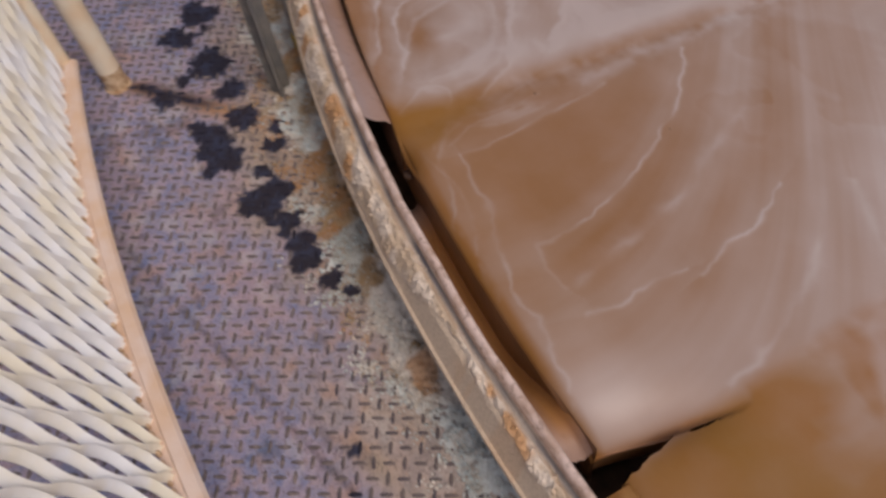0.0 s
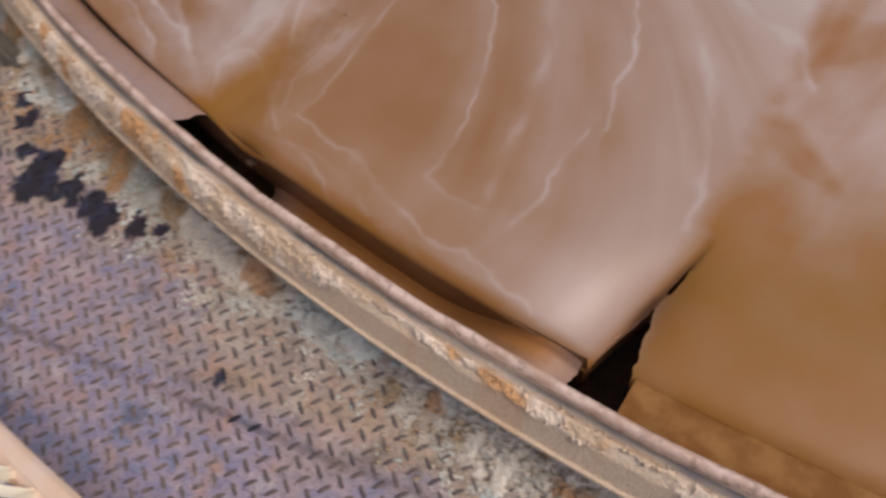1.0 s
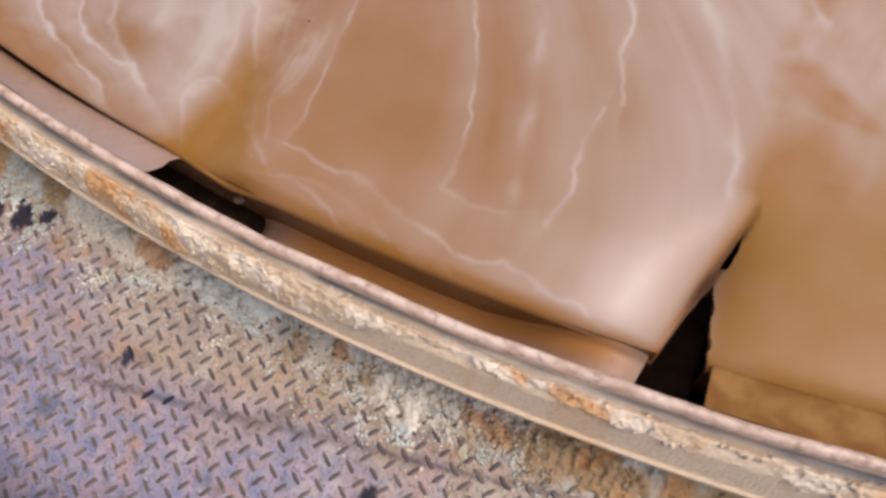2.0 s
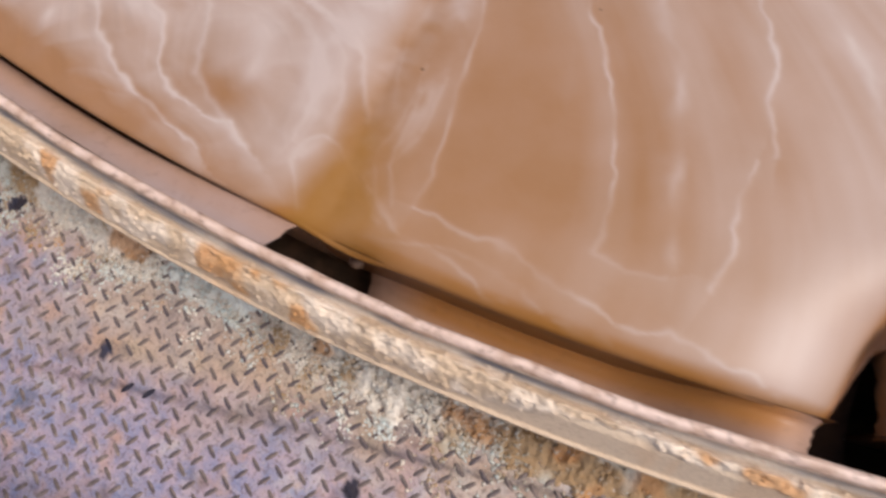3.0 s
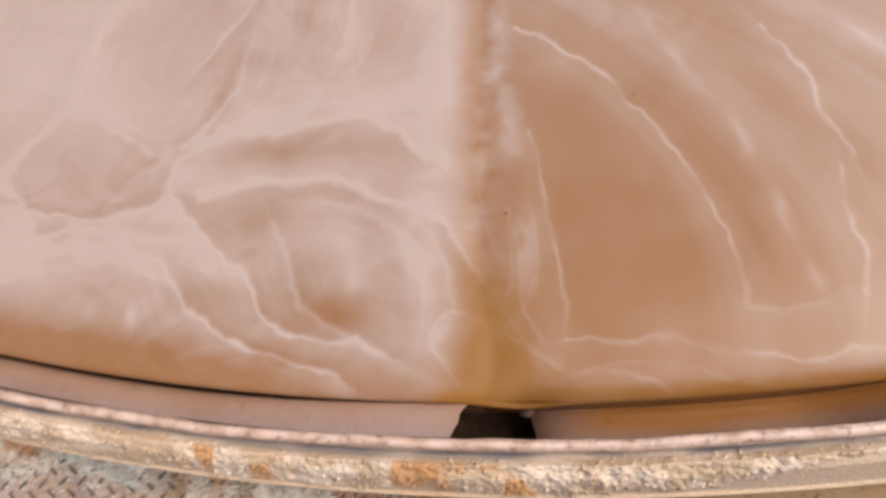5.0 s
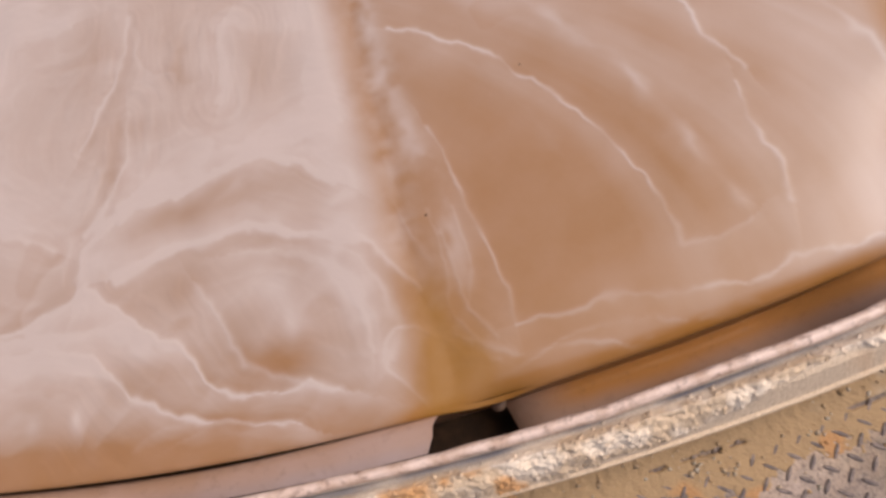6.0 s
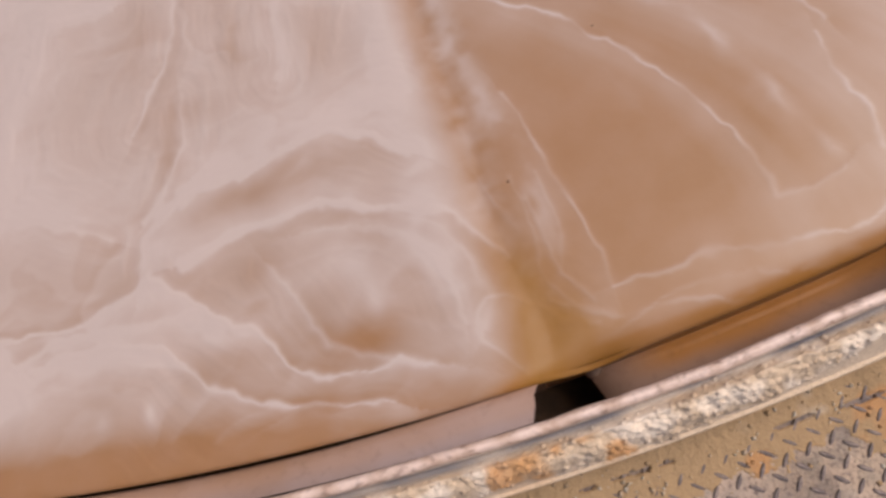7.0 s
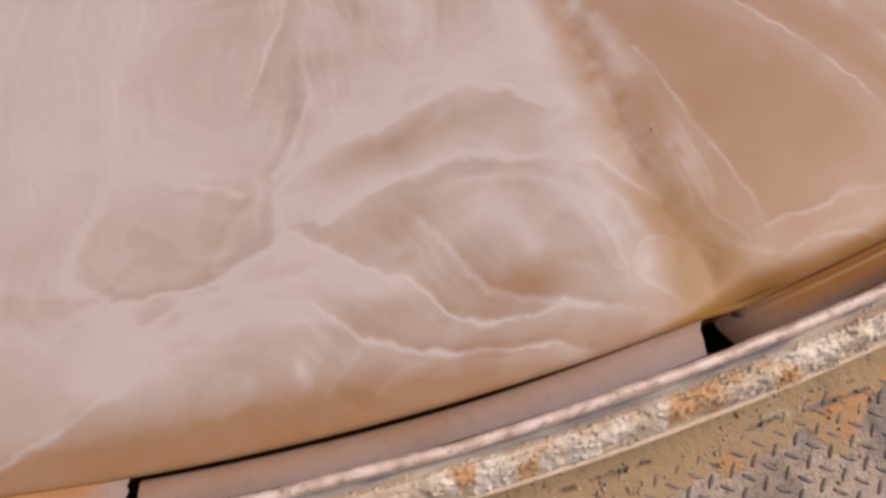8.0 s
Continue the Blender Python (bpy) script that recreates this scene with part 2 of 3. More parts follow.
vein(0.0042, 0.4, (-100.20, 4.930), (-100.80, 4.860), (-101.10, 4.780), (-101.20, 4.700))
vein(0.0042, 0.45, (-101.30, 4.950), (-100.40, 4.955), (-99.30, 4.930), (-98.20, 4.935))
SWIRL = len(VEINS)
# folded sheets of foam on the swirling pan and over the joint
vein(0.0085, 0.5, (-112.79, 4.823), (-113.58, 4.858), (-114.57, 4.909), (-115.60, 4.950))
vein(0.0085, 0.5, (-110.40, 4.550), (-111.10, 4.514), (-112.29, 4.481), (-113.38, 4.459))
vein(0.01, 0.5, (-113.00, 4.460), (-113.80, 4.570), (-114.00, 4.660), (-113.18, 4.712), (-112.74, 4.748))
vein(0.01, 0.4, (-113.18, 4.451), (-113.24, 4.278), (-112.57, 4.141))
vein(0.01, 0.35, (-109.50, 4.530), (-108.85, 4.480), (-108.35, 4.390), (-108.29, 4.295))
vein(0.007, 0.5, (-108.24, 4.083), (-108.39, 4.157), (-108.60, 4.228), (-109.22, 4.289), (-109.62, 4.346))
vein(0.007, 0.45, (-105.78, 4.312), (-105.46, 4.228), (-105.20, 4.159))
vein(0.009, 0.5, (-110.10, 4.070), (-110.80, 4.080), (-111.94, 4.069), (-112.15, 4.149), (-112.59, 4.205))
vein(0.006, 0.4, (-103.04, 4.440), (-103.87, 4.439), (-104.58, 4.442))
vein(0.006, 0.75, (-103.11, 4.534), (-103.72, 4.478), (-104.64, 4.462), (-105.90, 4.466), (-106.91, 4.478), (-108.06, 4.492), (-108.52, 4.517))
vein(0.006, 0.6, (-109.66, 4.622), (-109.55, 4.568), (-108.80, 4.522), (-108.33, 4.481))
vein(0.01, 0.7, (-101.89, 4.775), (-102.17, 4.725), (-102.60, 4.676), (-103.46, 4.634), (-104.40, 4.607), (-105.37, 4.579), (-106.17, 4.580), (-107.26, 4.590), (-107.96, 4.609), (-108.79, 4.627))
vein(0.009, 0.5, (-106.62, 4.669), (-106.32, 4.707), (-106.04, 4.775), (-105.84, 4.819), (-105.24, 4.863), (-104.52, 4.894), (-103.80, 4.916))
vein(0.014, 0.35, (-105.73, 4.616), (-104.71, 4.625), (-103.81, 4.665), (-103.15, 4.726), (-102.91, 4.794), (-103.06, 4.849))
vein(0.012, 0.4, (-103.72, 4.636), (-102.90, 4.691), (-102.42, 4.757), (-102.40, 4.828), (-102.72, 4.868))
vein(0.005, 0.9, (-113.03, 4.708), (-111.80, 4.713), (-110.99, 4.698), (-110.31, 4.678), (-109.48, 4.644), (-108.85, 4.677), (-108.43, 4.710), (-107.55, 4.755), (-106.98, 4.786), (-106.49, 4.843), (-105.88, 4.884), (-105.23, 4.900), (-104.52, 4.893), (-103.91, 4.915))
vein(0.0055, 1.0, (-112.19, 4.774), (-111.27, 4.760), (-110.35, 4.749), (-109.19, 4.757), (-108.73, 4.800), (-108.20, 4.858), (-107.53, 4.890), (-106.64, 4.913), (-105.78, 4.937), (-104.73, 4.966))
vein(0.007, 0.55, (-112.59, 4.769), (-111.53, 4.727), (-110.46, 4.721), (-109.14, 4.707), (-108.02, 4.733))
vein(0.006, 0.45, (-102.08, 5.000), (-102.45, 4.943), (-102.92, 4.892), (-102.88, 4.849), (-102.56, 4.824), (-102.02, 4.835), (-101.62, 4.862), (-101.33, 4.900), (-100.62, 4.927))
vein(0.004, 0.3, (-101.27, 4.655), (-101.30, 4.760), (-101.31, 4.831), (-100.99, 4.886), (-100.27, 4.924))
vein(0.004, 0.3, (-100.79, 4.660), (-100.70, 4.759), (-100.93, 4.823), (-100.58, 4.894))


def near(u, v, line, width):
    """Closeness to a broken line: 1 on it, falling off with the width; the distance; and on which side."""
    pts = [(np.radians(a - SEAM) * 4.75, r) for a, r in line]
    best, side = np.full(u.shape, 9.0), np.zeros(u.shape)
    for (ax, ay), (bx, by) in zip(pts, pts[1:]):
        dx, dy = bx - ax, by - ay
        t = np.clip(((u - ax) * dx + (v - ay) * dy) / (dx * dx + dy * dy), 0, 1)
        d = np.hypot(u - ax - t * dx, v - ay - t * dy)
        side = np.where(d < best, dx * (v - ay) - dy * (u - ax), side)
        best = np.minimum(best, d)
    return np.exp(-(best / width) ** 2), best, side > 0


def blob(u, v, angle, r, wide, deep):
    return np.exp(-((u - np.radians(angle - SEAM) * 4.75) / wide) ** 2 - ((v - r) / deep) ** 2)


def wisps(u, v, size, seed):
    """Thin curling lines, as of foam drawn out by a flow."""
    pu = u + 1.1 * size * (rough(u, v, 1.6 * size, 3, seed) - 0.5)
    pv = v + 1.1 * size * (rough(u, v, 1.6 * size, 3, seed + 3) - 0.5)
    n = rough(pu, pv, size, 3, seed + 6)
    return np.exp(-np.abs(n - 0.5) / 0.035), n


def folds(u, v, size, count, seed):
    """Overlapping films: each fades from pale at its sharp edge to clear."""
    pu = u + 1.5 * size * (rough(u, v, 0.8 * size, 4, seed) - 0.5)
    pv = v + 1.5 * size * (rough(u, v, 0.8 * size, 4, seed + 3) - 0.5)
    n = rough(pu, pv, size, 2, seed + 6) * count
    f = n - np.floor(n)
    return (1 - f) ** 1.4 * ramp(f, 0.0, 0.16) * ramp(rough(u, v, 1.3 * size, 2, seed + 9), 0.3, 0.6)


def slurry(angle, r):
    """Height and tones (foam and painted sheen, olive, warm) of the slurry."""
    u, v = np.radians(angle - SEAM) * 4.75, r
    wu = u + 0.05 * (rough(u, v, 0.12, 4, 3) - 0.5)
    wv = v + 0.05 * (rough(u, v, 0.12, 4, 5) - 0.5)
    wide = rough(u, v, 0.6, 3, 11)
    left = 1 - ramp(u, -0.16, -0.03)
    right = 1 - left
    beyond = ramp(u, 0.815, 0.865)
    line, cloud = wisps(u * 0.6, v + 0.08 * u, 0.20, 21)
    film = folds(u * 0.55, v * 1.1, 0.36, 3.2, 61) - 0.2
    thin = folds(u * 0.6, v + 0.15 * u, 0.20, 3.6, 75) - 0.2
    fine, small = wisps(u * 0.5, v + 0.12 * u, 0.085, 51)
    # pale swirls over one pan, long flow lines over the next
    q = u + 1.07 * (4.86 - v) ** 2
    flow = rough(q, v * 0.14, 0.085, 4, 31)
    veil = ramp(rough(q * 0.8, v * 0.3, 0.22, 3, 33), 0.4, 0.7)
    foam = left * (0.49 + 0.30 * (cloud - 0.5) + 0.14 * (small - 0.5) + 0.30 * film + 0.18 * thin + 0.06 * line + 0.05 * fine + 0.22 * ramp(u, -0.5, -1.0) + 0.26 * ramp(v, 4.7, 4.3))
    foam = foam + right * (1 - beyond) * (-0.05 + 0.24 * ramp(v, 4.7, 4.2) + 0.30 * ramp(u, 0.28, 0.75) + 0.70 * (flow - 0.45) * ramp(q, 0.15, 0.5) + 0.25 * veil * ramp(q, 0.3, 0.7) + 0.26 * ramp(v, 4.45, 4.05) + 0.30 * (film + 0.6 * thin) * ramp(v, 4.5, 4.2) + 0.16 * ramp(v, 4.80, 4.90))
    far = rough(u + 0.4 * (v - 4.4), v * 0.35 - u * 0.4, 0.09, 4, 35)
    foam = foam + beyond * (-0.16 - 0.12 * ramp(v, 4.6, 4.8) + 0.56 * ramp(v, 4.80, 4.30) + 1.2 * (far - 0.47) + 0.5 * film + 0.2 * thin)
    # the last two blobs paint the sheen on the corner by the gap
    foam = foam + 0.42 * blob(u, v, -102.75, 4.50, 0.055, 0.55) + 0.3 * blob(u, v, -92.4, 4.95, 0.10, 0.10) + 0.25 * blob(u, v, -92.8, 4.75, 0.10, 0.2)
    foam = foam + 0.35 * blob(wu, wv, -103.0, 4.93, 0.07, 0.05)
    foam = foam - 0.30 * blob(u, v, -108.0, 4.55, 0.12, 0.03) - 0.30 * blob(u, v, -105.6, 4.52, 0.17, 0.036) - 0.50 * blob(wu, wv, -105.1, 4.835, 0.08, 0.042) - 0.35 * blob(wu, wv, -106.9, 4.67, 0.05, 0.035)
    foam = foam + 0.45 * blob(wu, wv, -104.9, 4.71, 0.05, 0.045) + 0.3 * blob(wu, wv, -104.65, 4.78, 0.018, 0.03) - 0.34 * blob(u, v, -110.5, 4.96, 0.55, 0.07) - 0.12 * blob(wu, wv, -112.0, 4.60, 0.10, 0.09)
    foam = foam - 0.30 * blob(wu, wv, -109.3, 4.15, 0.06, 0.09) - 0.25 * blob(wu, wv, -104.6, 4.26, 0.05, 0.10) - 0.3 * blob(wu, wv, -106.8, 4.20, 0.03, 0.10)
    foam = foam - 0.30 * blob(wu, wv, -108.7, 4.42, 0.035, 0.07) - 0.30 * blob(wu, wv, -106.9, 4.515, 0.11, 0.025) - 0.2 * blob(wu, wv, -107.7, 4.82, 0.09, 0.03)
    foam = foam + 0.4 * blob(wu, wv, -109.6, 4.87, 0.013, 0.022) + 0.3 * blob(wu, wv, -110.6, 4.88, 0.012, 0.018)
    foam = foam - left * 0.40 * ramp(v, 4.87, 4.97) - 0.25 * blob(u, v, -101.8, 4.95, 0.16, 0.10)
    z = TOP + 0.010 * (wide - 0.5) + 0.010 * (cloud - 0.5) * left
    ju = wu + 0.008 * (rough(u, v, 0.022, 2, 13) - 0.5)
    jv = wv + 0.008 * (rough(u, v, 0.022, 2, 14) - 0.5)
    swirl = np.full(u.shape, 9.0)
    for n, (path, width, strong) in enumerate(VEINS):
        vary = 0.35 + 1.0 * field(u, v, 0.04, n)
        c, d, side = near(ju, jv, path, width * vary)
        if n >= SWIRL:
            swirl = np.minimum(swirl, d * (0.8 + 0.4 * strong))
        lines = 0.15 + 1.25 * ramp(field(u, v, 0.07, n + 8), 0.15, 0.85)
        if n >= SWIRL:
            lines = 0.6 + 0.6 * lines
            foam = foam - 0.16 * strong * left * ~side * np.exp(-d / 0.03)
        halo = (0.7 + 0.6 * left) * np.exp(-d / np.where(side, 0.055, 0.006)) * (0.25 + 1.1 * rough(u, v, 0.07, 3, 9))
        foam = foam + strong * 0.46 * c * lines + 0.34 * strong * halo
        z = z + 0.0004 * strong * c * lines + 0.0006 * strong * halo
    # thin films nested along the folds
    drift = swirl + 0.014 * (rough(u, v, 0.07, 3, 91) - 0.5)
    nest = 0.7 * field(drift, 0.14 * u + 0.10 * v, 0.019, 92) + 0.3 * field(drift, 0.3 * u - 0.2 * v, 0.008, 93) - 0.5
    foam = foam + left * 0.46 * nest * (0.10 + np.exp(-swirl / 0.06)) * ramp(rough(u, v, 0.10, 2, 94), 0.25, 0.6)
    z = z + left * 0.0015 * nest
    # the dip over the joint, filled with olive liquor
    mid = u + 0.032 - 0.012 * ramp(v, 4.7, 4.9) - 0.03 * (rough(u, v, 0.12, 2, 41) - 0.5)
    dip = np.exp(-np.abs(mid / np.where(mid < 0, 0.036, 0.044)) ** 1.6)
    ripple = rough(u * 1.4 + v * 0.3, v, 0.045, 3, 43)
    olive = 0.9 * dip * (0.06 + 0.94 * ramp(v, 4.66, 4.90)) * (0.15 + 1.3 * ripple)
    streak = rough(u * 1.6 + 0.5 * v, v * 0.5 - 0.3 * u, 0.035, 3, 49)
    olive = olive + blob(wu, wv, -101.6, 4.925, 0.055, 0.055) * (0.25 + 1.1 * streak) + 0.45 * blob(wu, wv, -100.9, 4.95, 0.09, 0.04) * (0.4 + streak)
    olive = olive + beyond * 0.95 * ramp(v, 4.45, 4.80) * (0.1 + 1.6 * rough(u * 0.6, v + 0.3 * u, 0.14, 4, 47)) * (1 - ramp(u, 1.1, 1.6) * 0.4)
    olive = olive + 0.28 * right * (1 - beyond) * ramp(v, 4.60, 4.95) * (0.5 + rough(u, v, 0.15, 3, 48)) * (1 - 0.7 * ramp(u, 0.5, 0.8))
    z = z - 0.004 * dip * ramp(v, 3.6, 4.4) + 0.002 * np.exp(-((u + 0.13) / 0.07) ** 2) + 0.003 * dip * (rough(u * 0.7, v, 0.05, 3, 46) - 0.5)
    foam = foam * (1 - (0.40 + 0.3 * ramp(v, 4.6, 4.85)) * np.clip(dip, 0, 1)) + 0.9 * dip * (rough(u, v * 0.8, 0.06, 4, 44) - 0.42) + 0.6 * dip * (rough(u * 0.45, v, 0.020, 2, 50) - 0.5) * ramp(rough(u, v, 0.09, 2, 52), 0.35, 0.6)
    foam = foam + 0.42 * np.exp(-((u - 0.028 - 0.1 * (v - 4.6)) / 0.025) ** 2) * (1 - ramp(v, 4.72, 4.85)) * ramp(rough(u, v, 0.05, 3, 45), 0.35, 0.65)
    out = EDGE - v
    warm = beyond * 1.0 + right * (0.25 * ramp(v, 4.75, 5.0) + 0.38) + 0.25 * left * ramp(v, 4.85, 4.98)
    warm = warm + 0.35 * blob(wu, wv, -105.1, 4.84, 0.09, 0.04) + 0.25 * blob(u, v, -110.5, 4.95, 0.55, 0.05)
    lip_ = 1 - ramp(out, 0.004, 0.030)
    warm = warm + right * (1 - beyond) * lip_
    foam = foam - 0.5 * right * lip_
    olive = olive + 0.25 * left * np.exp(-np.clip(out, 0, 1) / 0.012) + 0.40 * right * lip_
    # rolled outer edge
    soft_ = ramp(u, -0.12, 0.12)
    z = z - (0.006 + 0.016 * soft_) * np.exp(-np.clip(out, 0, 1) / (0.006 + 0.012 * soft_))
    # it sags into the hole at the joint's outer end
    z = z - 0.022 * blob(u, v, -100.9, 5.005, 0.055, 0.035)
    # lips along the gaping joint
    gap = np.radians(OPEN - SEAM) * 4.75
    side = u - gap + 0.30 * np.clip(v - 4.74, 0, 1)
    z = z - np.where(side < 0.012, 0.075 * np.exp(-np.abs(side) / 0.055), 0.05 * np.exp(-np.abs(side) / 0.03)) * ramp(v, 4.70, 4.90)
    warm = warm + 1.2 * np.exp(-np.abs(side) / 0.010) * ramp(v, 4.74, 4.84)
    # the last foam term paints sheen on the slope into the gap
    foam = foam - 0.8 * np.exp(-np.abs(side) / 0.010) * ramp(v, 4.74, 4.84) + 0.15 * np.exp(-((side + 0.09) / 0.06) ** 2) * ramp(v, 4.6, 4.8)
    return z, (foam, olive, warm)


def gapes(k):
    return k % 3 == 1


def joint(k, r):
    """The joint before pan k: its two sides' angles at each radius."""
    a = SEAM + k * PITCH
    gape = np.clip(r - 4.77, 0, 1) if gapes(k) else 0 * r
    on = ramp(gape, 0.02, 0.07)
    return a - 3.9 * gape + 0.35 * np.exp(-((r - 4.845) / 0.014) ** 2) * (gape > 0) + 0.10 * (rough(r, r, 0.09, 3, 5) - 0.5) * on, a - 0.10 * on + 0.40 * (rough(r, r, 0.07, 4, 9) - 0.5) * on


def pan(k):
    fine = -3 < k < 2
    n = 300 if k in (-1, 0) else 190 if fine else 12
    s = np.linspace(0, 1, n)[:, None]
    r = np.concatenate([np.arange(2.4, 3.8, 0.06), np.arange(3.85, 4.968, 0.004), [4.973, 4.978, 4.983, EDGE]]) if fine else np.linspace(2.4, EDGE, 24)
    a0, a1 = joint(k, r)[1], joint(k + 1, r)[0]
    ang = a0 + (a1 - a0) * s
    rr = r + 0.006 * np.exp(-((ang - SEAM - 0.3) / 0.9) ** 2) * ramp(r, 4.93, EDGE)
    z, tone = slurry(ang, rr)
    tone = list(tone)

    edges = [(0, ang[:1], rr[:1], z[:1])] * gapes(k) + [(1, ang[-1:], rr[-1:], z[-1:])] * gapes(k + 1)
    def skirt(q, axis, first, down=0.0):
        """One more row along a side, lowered."""
        edge = q.take([0 if first else -1], axis) - down
        return np.concatenate([edge, q] if first else [q, edge], axis)

    for axis, first in ((1, False),):
        ang, rr, z = skirt(ang, axis, first), skirt(rr, axis, first), skirt(z, axis, first, 0.012)
        tone = [skirt(t, axis, first) for t in tone]
    x, y = polar(ang, rr)
    skin, look_ = (LEDGE, "pinkish") if k < 0 else (ORANGE, "orange-brown") if gapes(k) else (BROWN, "brown")
    c = np.linspace(a0[-1], a1[-1], 60)[:, None]
    down = np.array([0.0, 0.02, 0.06, 0.13, 0.19])
    x2, y2 = polar(c + 0 * down, EDGE - 0.003 + 0 * down + 0 * c)
    body = part("filter_pan", ledge(k), skin, filter_, "pan with a wet %s outer ledge" % look_)
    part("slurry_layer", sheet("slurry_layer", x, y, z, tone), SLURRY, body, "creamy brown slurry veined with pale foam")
    part("pan_wall", sheet("pan_wall", x2, y2, 0.215 - down + 0 * c), WALL, body, "dark wet outer wall of the pan")
    for side, a, q, h in edges:
        out = q[0] > 4.79
        a, q, h = (np.repeat(m[:, out], 4, 0) for m in (a, q, h))
        h = h - np.array([[0.0], [0.012], [0.04], [0.08]])
        a = a + (0.10 if side == 0 else -0.10) * np.array([[0.0], [0.4], [0.8], [1.0]])
        x, y = polar(a, q)
        part("slurry_side", sheet("slurry_side", x, y, h, (0.05, 0.3, 0.9)), SLURRY, body, "orange-brown slurry running down the joint")
    # floor coloured near black, so that the holes and the gap stay dark
    r = np.array([2.4, 4.6, 4.94, 5.044])
    ang = SEAM + (k + np.linspace(0.0, 1.0, 24)[:, None]) * PITCH + 0 * r
    x, y = polar(ang, r + 0 * ang)
    part("pan_floor", sheet("pan_floor", x, y, 0 * x + np.array([0.02, 0.02, -0.12, -0.12]) + 0.16 * gapes(k + 1) * ramp((ang - SEAM) / PITCH - k, 0.80, 0.92)), PIT, body, "near-black pan floor below the slurry")


def ledge(k):
    """The pan's outer ledge, cut back in a curve at both ends; on the smooth pan it lies deep and rises to the gaping corner."""
    r = np.array([4.9965, 4.997, 4.999, 5.004, 5.010, 5.016, 5.022, 5.028, 5.034, 5.040, RIM - 0.002])
    z = np.array([0.10, 0.212, 0.224, 0.227, 0.230, 0.233, 0.236, 0.239, 0.242, 0.246, 0.250])
    s = np.linspace(0, 1, 160)[:, None]
    deep = k % 2 == 0
    z = np.maximum(z, 0.222) if deep else z
    back = np.clip((r - 4.997) / (RIM - 4.997), 0, 1)
    a0 = SEAM + k * PITCH + (0.05 + 0 * r if gapes(k) else 0.35 + 0.2 * back if deep else -1.37 + 0 * r)
    a1 = SEAM + (k + 1) * PITCH - (0.95 + 0.15 * back if gapes(k + 1) else 1.385 + 0 * back if deep else 0.55 + 0.42 * np.sqrt(back))
    ang = a0 + (a1 - a0) * s
    rr = r - (0.006 + 0.005 * ramp(s, 0.55, 0.95)) * (r < 5.02) if not deep else r - 0.013 * (1 - back) + 0 * s
    if deep:
        low = 0.17 * (1 - ramp(s, 0.58, 1.02)) + 0.05 * np.exp(-s / 0.06) - (0.02 + 0.012 * ramp(s, 0.7, 1.0)) * (1 - ramp(back, 0.0, 0.30)) ** 2
    else:
        low = 0.034 * (1 - ramp(s, 0.35, 1.0))
    low = low + (0.075 * np.exp(-np.radians(a1 - ang) * 5 / 0.055) if gapes(k + 1) else 0)
    wave = 0.005 * np.sin(rr * 420 + s * 9) * ramp(s, 0.72, 0.92) * deep
    if gapes(k):
        rr, low = rr - 0.014 * (1 - back), 0 * low
    zz = z - low * (z > 0.15) - 0.1 * (z < 0.15) + wave * (r > 5.003) + 0.003 * (rough(ang * 0.08, rr, 0.08, 3, 61) - 0.5)
    x, y = polar(ang, rr)
    inner = 1 - ramp(back + 0.25 * (rough(ang * 0.088, rr, 0.12, 3, 62) - 0.5) , 0.30, 0.95)
    liquor = inner * (0.9 * ramp(s, 0.02, 0.2) * (1 - ramp(s, 0.90, 1.0)) if deep else 0.25)
    return sheet("filter_pan", x, y, zz, (liquor, 0.12 * ramp(s, 0.85, 1.0) * deep + 0 * x, 0 * x))


def hole_bolt():
    """A wet bolt head on the pan wall inside the hole at the joint."""
    bm = bmesh.new()
    x, y = polar(-101.0, 4.993)
    bmesh.ops.create_icosphere(bm, subdivisions=3, radius=0.012, matrix=Matrix.Translation((x, y, 0.145)) @ Matrix.Diagonal((1.2, 1, 0.8, 1)))
    for f in bm.faces:
        f.smooth = True
    part("bolt_head", bm, BOLT, filter_, "wet brown bolt head in the hole")


for k in range(-17, 18):
    pan(k)
hole_bolt()


def specks():
    """Two dark dirt specks afloat on the slurry."""
    for a, r, size in ((-101.28, 4.655, 0.0019), (-98.27, 4.444, 0.0014)):
        bm = bmesh.new()
        h = float(slurry(np.array([[a]]), np.array([[r]]))[0][0, 0])
        bmesh.ops.create_icosphere(bm, subdivisions=2, radius=size, matrix=Matrix.Translation((*polar(a, r), h)) @ Matrix.Diagonal((1.5, 1, 0.5, 1)))
        part("dirt_speck", bm, PIT, filter_, "dark speck of dirt on the slurry")


specks()


